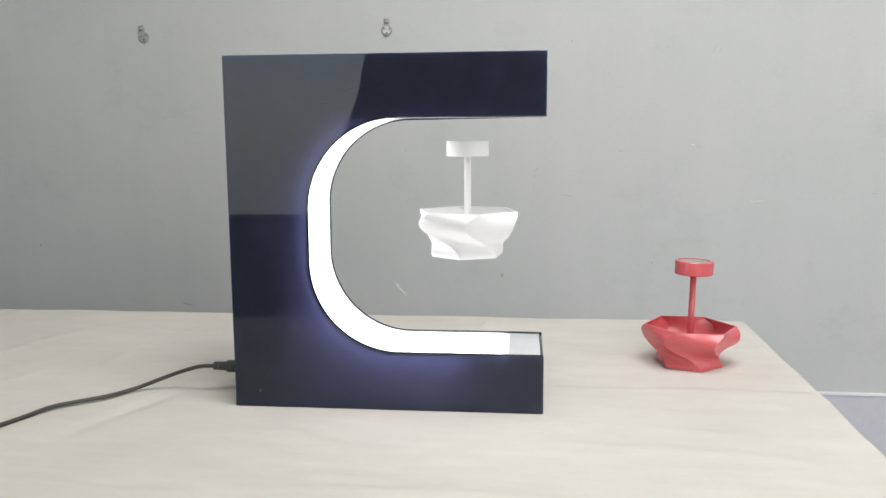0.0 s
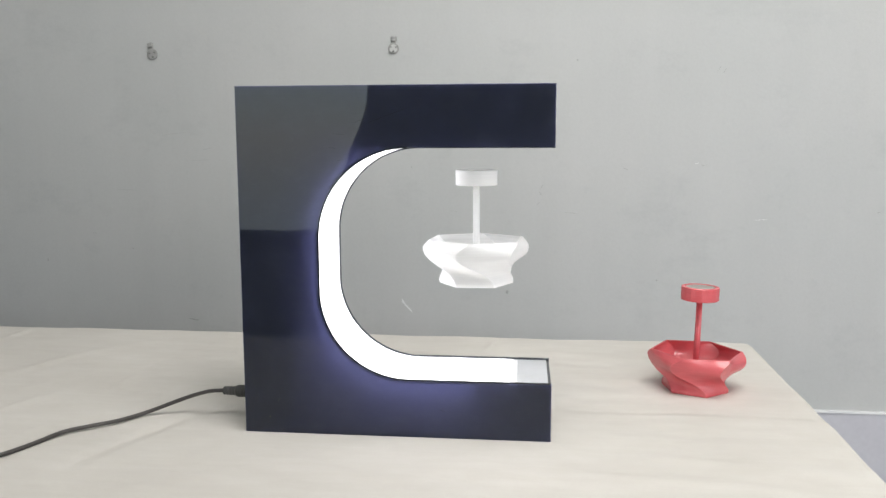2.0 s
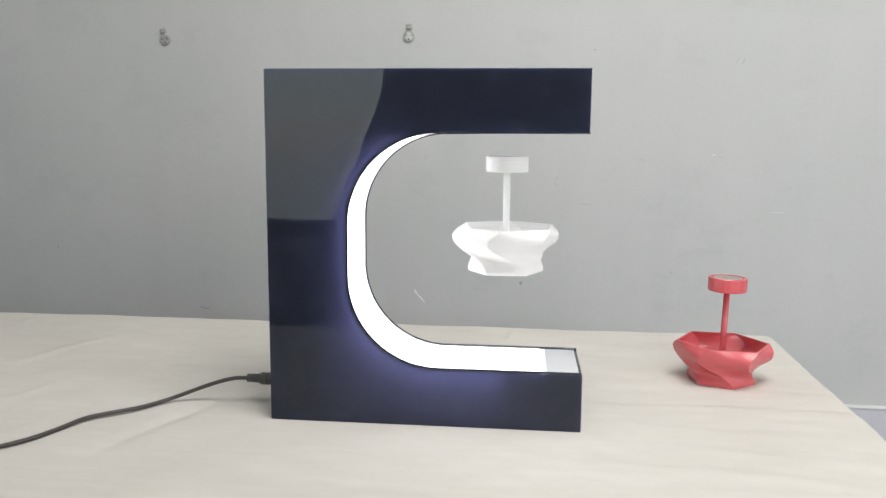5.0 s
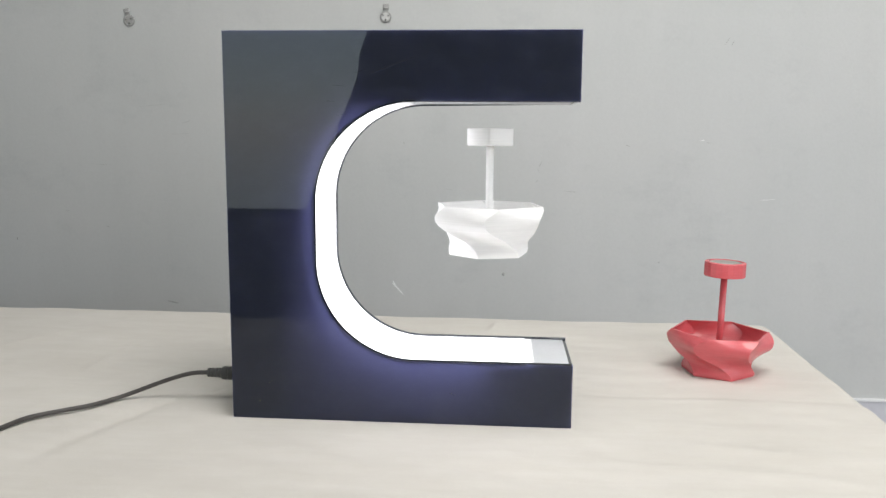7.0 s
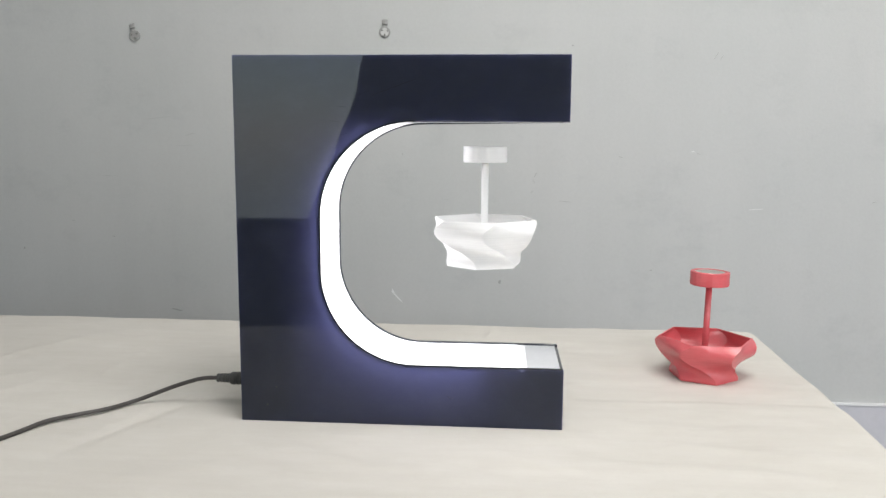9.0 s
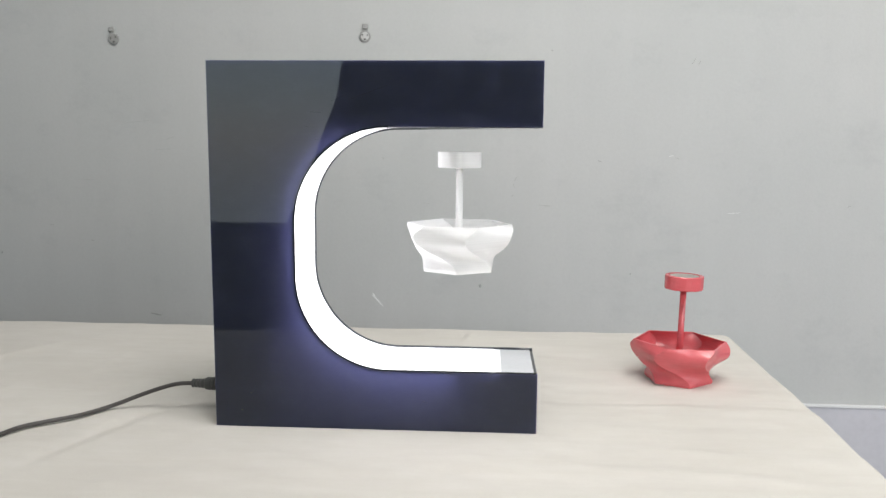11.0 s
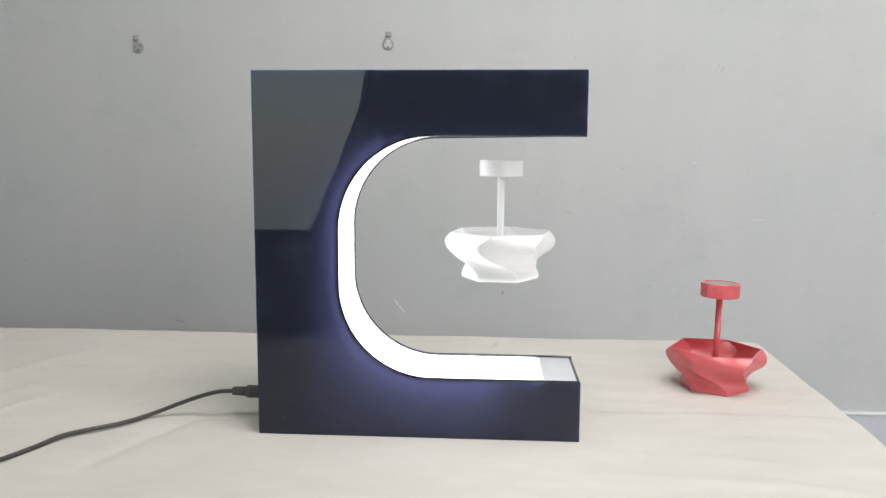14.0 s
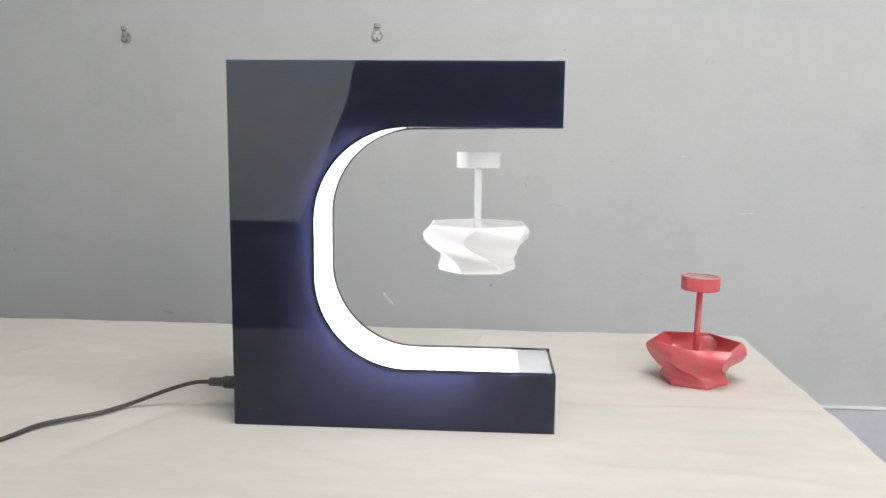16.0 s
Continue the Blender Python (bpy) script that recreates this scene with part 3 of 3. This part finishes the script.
TWIST = ((0, 37), (0.14, 33), (0.32, 16), (0.5, -5), (0.66, -13), (0.82, -11), (1, 0))
BOWL_H, HOLDER_Z, TOP_Z = 0.0443, 0.0968, 0.1118


def twisted_bowl(material, label, size=1.0, extra=0.0, sides=48, crisp=True):
    thing = tagged(new("twisted_bowl"), label, "bowl")
    holder_z, top_z = HOLDER_Z + extra, TOP_Z + extra
    bm = bmesh.new()
    per, levels, wall = 6, 30, 0.0018

    def ring(v, inset, z):
        r, tw = curve_at(RADIUS, v) - inset, curve_at(TWIST, v)
        out = []
        for s in range(6):
            a, b = (Vector((math.cos(radians(tw + 60 * q)), math.sin(radians(tw + 60 * q)))) * r for q in (s, s + 1))
            out += [bm.verts.new((*a.lerp(b, k / per), z)) for k in range(per)]
        return out

    rings = [ring(k / levels, 0, BOWL_H * k / levels) for k in range(levels + 1)]
    rings += [ring(k / levels, wall, BOWL_H * k / levels) for k in range(levels, 1, -1)]
    n = 6 * per
    for a, b in zip(rings, rings[1:]):
        for k in range(n):
            bm.faces.new((a[k], a[(k + 1) % n], b[(k + 1) % n], b[k]))
    bm.faces.new(rings[0][::-1])
    bm.faces.new(rings[-1])
    ob = part("bowl", bm, material, thing, "", True)
    me = ob.data
    for e in me.edges:
        a, b = e.vertices
        same = a // n != b // n and a % n == b % n and a % per == 0
        rim = a // n == b // n and a // n in (0, levels, levels + 1, len(rings) - 1)
        e.use_edge_sharp = (same and crisp) or rim
    part("stem", lathe([(0.0034, 0.0035), (0.0034, holder_z)], 12), material, thing, "", True)
    holder = part("magnet_holder", lathe([(0.0197, holder_z), (0.0205, holder_z + 0.0008), (0.0205, top_z - 0.0005), (0.0201, top_z), (0.0162, top_z), (0.0162, top_z - 0.0014), (0.0156, top_z - 0.0014)], sides), material, thing)
    part("magnet", lathe([(0.0159, top_z - 0.0013), (0.0159, top_z - 0.0008), (0.0156, top_z - 0.0005)], 40), METAL, holder, "round grey metal magnet disc")
    for ob in thing.children_recursive:
        ob.data.transform(Matrix.Scale(size, 4))
    return thing


floating = twisted_bowl(WHITE_PRINT, "white printed twisted hexagonal bowl with a stem, floating and spinning")
standing = twisted_bowl(RED_PRINT, "red printed twisted hexagonal bowl with a stem, standing on the tablecloth", 1.03, 0.005, 22, True)
standing.matrix_basis = pose(*RED, 0, 1.2, 1)


# ---- wall hooks ----
def wall_hook(x, z, turn, disc):
    thing = tagged(new("wall_hook"), "small clear grey plastic adhesive wall hook", "hook", "hooks on the wall")
    k = 0.86
    bm = lathe([(0.0118 * k, 0), (0.0124 * k, 0.001), (0.0124 * k, 0.0032), (0.0112 * k, 0.0042), (0.0098 * k, 0.0042), (0.0094 * k, 0.0032)], 28)
    part("rim", bm, HOOK, thing, "grey plastic rim", True)
    part("base_disc", lathe([(0.0093 * k, 0.0031), (0.0093 * k, 0.0036), (0.0088 * k, 0.0039)], 28), disc, thing)
    bm = box(-0.0056 * k, 0.0056 * k, 0.010 * k, 0.020 * k, 0, 0.003, 0.0012)
    part("neck", bm, HOOK, thing)
    bm = box(-0.0064 * k, 0.0076 * k, 0.0155 * k, 0.0275 * k, 0, 0.0042, 0.0019)
    part("tab", bm, HOOK, thing, "", True)
    part("hook_lip", box(-0.0050 * k, 0.0062 * k, 0.0165 * k, 0.0200 * k, 0.0036, 0.0066, 0.0012), HOOK, thing, "grey curled lip of the hook", True)
    for a, r in ((270, 0.0019), (20, 0.0014), (150, 0.0014)):
        pin = part("pin", lathe([(r, 0.0036), (r, 0.0052), (r * 0.6, 0.0058)], 10), PEG, thing, "dark pin head")
        pin.matrix_basis = pose(0.0066 * k * math.cos(radians(a)), 0.0066 * k * math.sin(radians(a)), 0)
    thing.matrix_basis = pose(x, Y1, z) @ pose(0, 0, 0, 90, 0, 0) @ pose(0, 0, 0, 0, 0, turn)
    return thing


wall_hook(0.0085, 0.4735, 0, HOOK_PALE)
wall_hook(-0.494, 0.4690, 14, HOOK)


# ---- behind the camera: stand-ins for the dark shapes seen in the gloss of the display ----
def tall_standin():
    bm = bmesh.new()
    rows_, cols = 40, 60
    grid = []
    for i in range(rows_ + 1):
        # made taller than the gloss shows, to shade the left of the wall
        z = FLOOR + 0.004 + (0.95 - FLOOR) * i / rows_
        left = -0.024 - 0.20 * max(0.0, min(0.45 - z, 0.10)) - 0.42 * max(0.0, min(0.35 - z, 0.26)) + 0.003 * math.sin(z * 60) + 0.0015 * math.sin(z * 170)
        grid.append([(left + (0.44 - left) * j / cols, -0.84 - 0.012 * math.sin(j * 0.75), z) for j in range(cols + 1)])
    vs = [[[bm.verts.new((x, y + d, z)) for x, y, z in row] for row in grid] for d in (0, -0.004)]
    for i in range(rows_):
        for j in range(cols):
            for s in vs:
                bm.faces.new((s[i][j], s[i][j + 1], s[i + 1][j + 1], s[i + 1][j]))
    a, b = vs
    for i in range(rows_):
        for j in (0, cols):
            bm.faces.new((a[i][j], a[i + 1][j], b[i + 1][j], b[i][j]))
    for j in range(cols):
        for i in (0, rows_):
            bm.faces.new((a[i][j], a[i][j + 1], b[i][j + 1], b[i][j]))
    tagged(part("tall_dark_standin", bm, STANDIN_NAVY, None, "", True), "dark navy pleated stand-in for a dark shape in the display's gloss, also shading the wall", "screen")


# invented low block that gives the dark lower band in the gloss
def low_standin():
    thing = tagged(new("low_standin"), "low black-brown stand-in for the dark band in the display's gloss", "screen")
    part("panel", box(-1.12, -0.10, -0.895, -0.86, FLOOR + 0.05, 0.092, 0.004), STANDIN_DARK, thing)
    part("top_rail", box(-1.125, -0.095, -0.90, -0.855, 0.092, 0.104, 0.002), STANDIN_DARK, thing)
    for x in (-1.05, -0.25):
        part("foot", box(x, x + 0.05, -1.02, -0.74, FLOOR, FLOOR + 0.05, 0.003), STANDIN_DARK, thing)


tall_standin()
low_standin()


# ---- what moves ----
PHASE = {0.0: 45, 0.5: 32, 1.0: 35, 1.5: 18, 2.0: 25, 2.5: 17, 3.0: 24, 3.5: 14, 4.0: 24, 6.5: 28, 7.0: 40, 7.5: 35, 8.0: 54, 10.5: 26, 11.0: 52, 11.5: 56,
         12.0: 16, 12.5: 24, 13.0: 45, 13.5: 4, 14.0: 20, 14.5: 23, 15.0: 56, 15.5: 18, 16.0: 31}   # the turn of one corner, within a sixth of a turn
RATE = -250.0                                                                              # degrees a second


def spin_rows():
    """The white bowl's turn in degrees, every tenth of a second: a steady rate that meets each known corner."""
    times, turns = [], []
    for t, p in PHASE.items():
        want = turns[-1] + RATE * (t - times[-1]) if turns else p
        times.append(t)
        turns.append(p + 60 * round((want - p) / 60))
    return [(k / 10, float(np.interp(k / 10, times, turns))) for k in range(161)]


def motions():
    walk(floating, [(t, pose(*BOWL, 0, 0, turn)) for t, turn in spin_rows()])


motions()
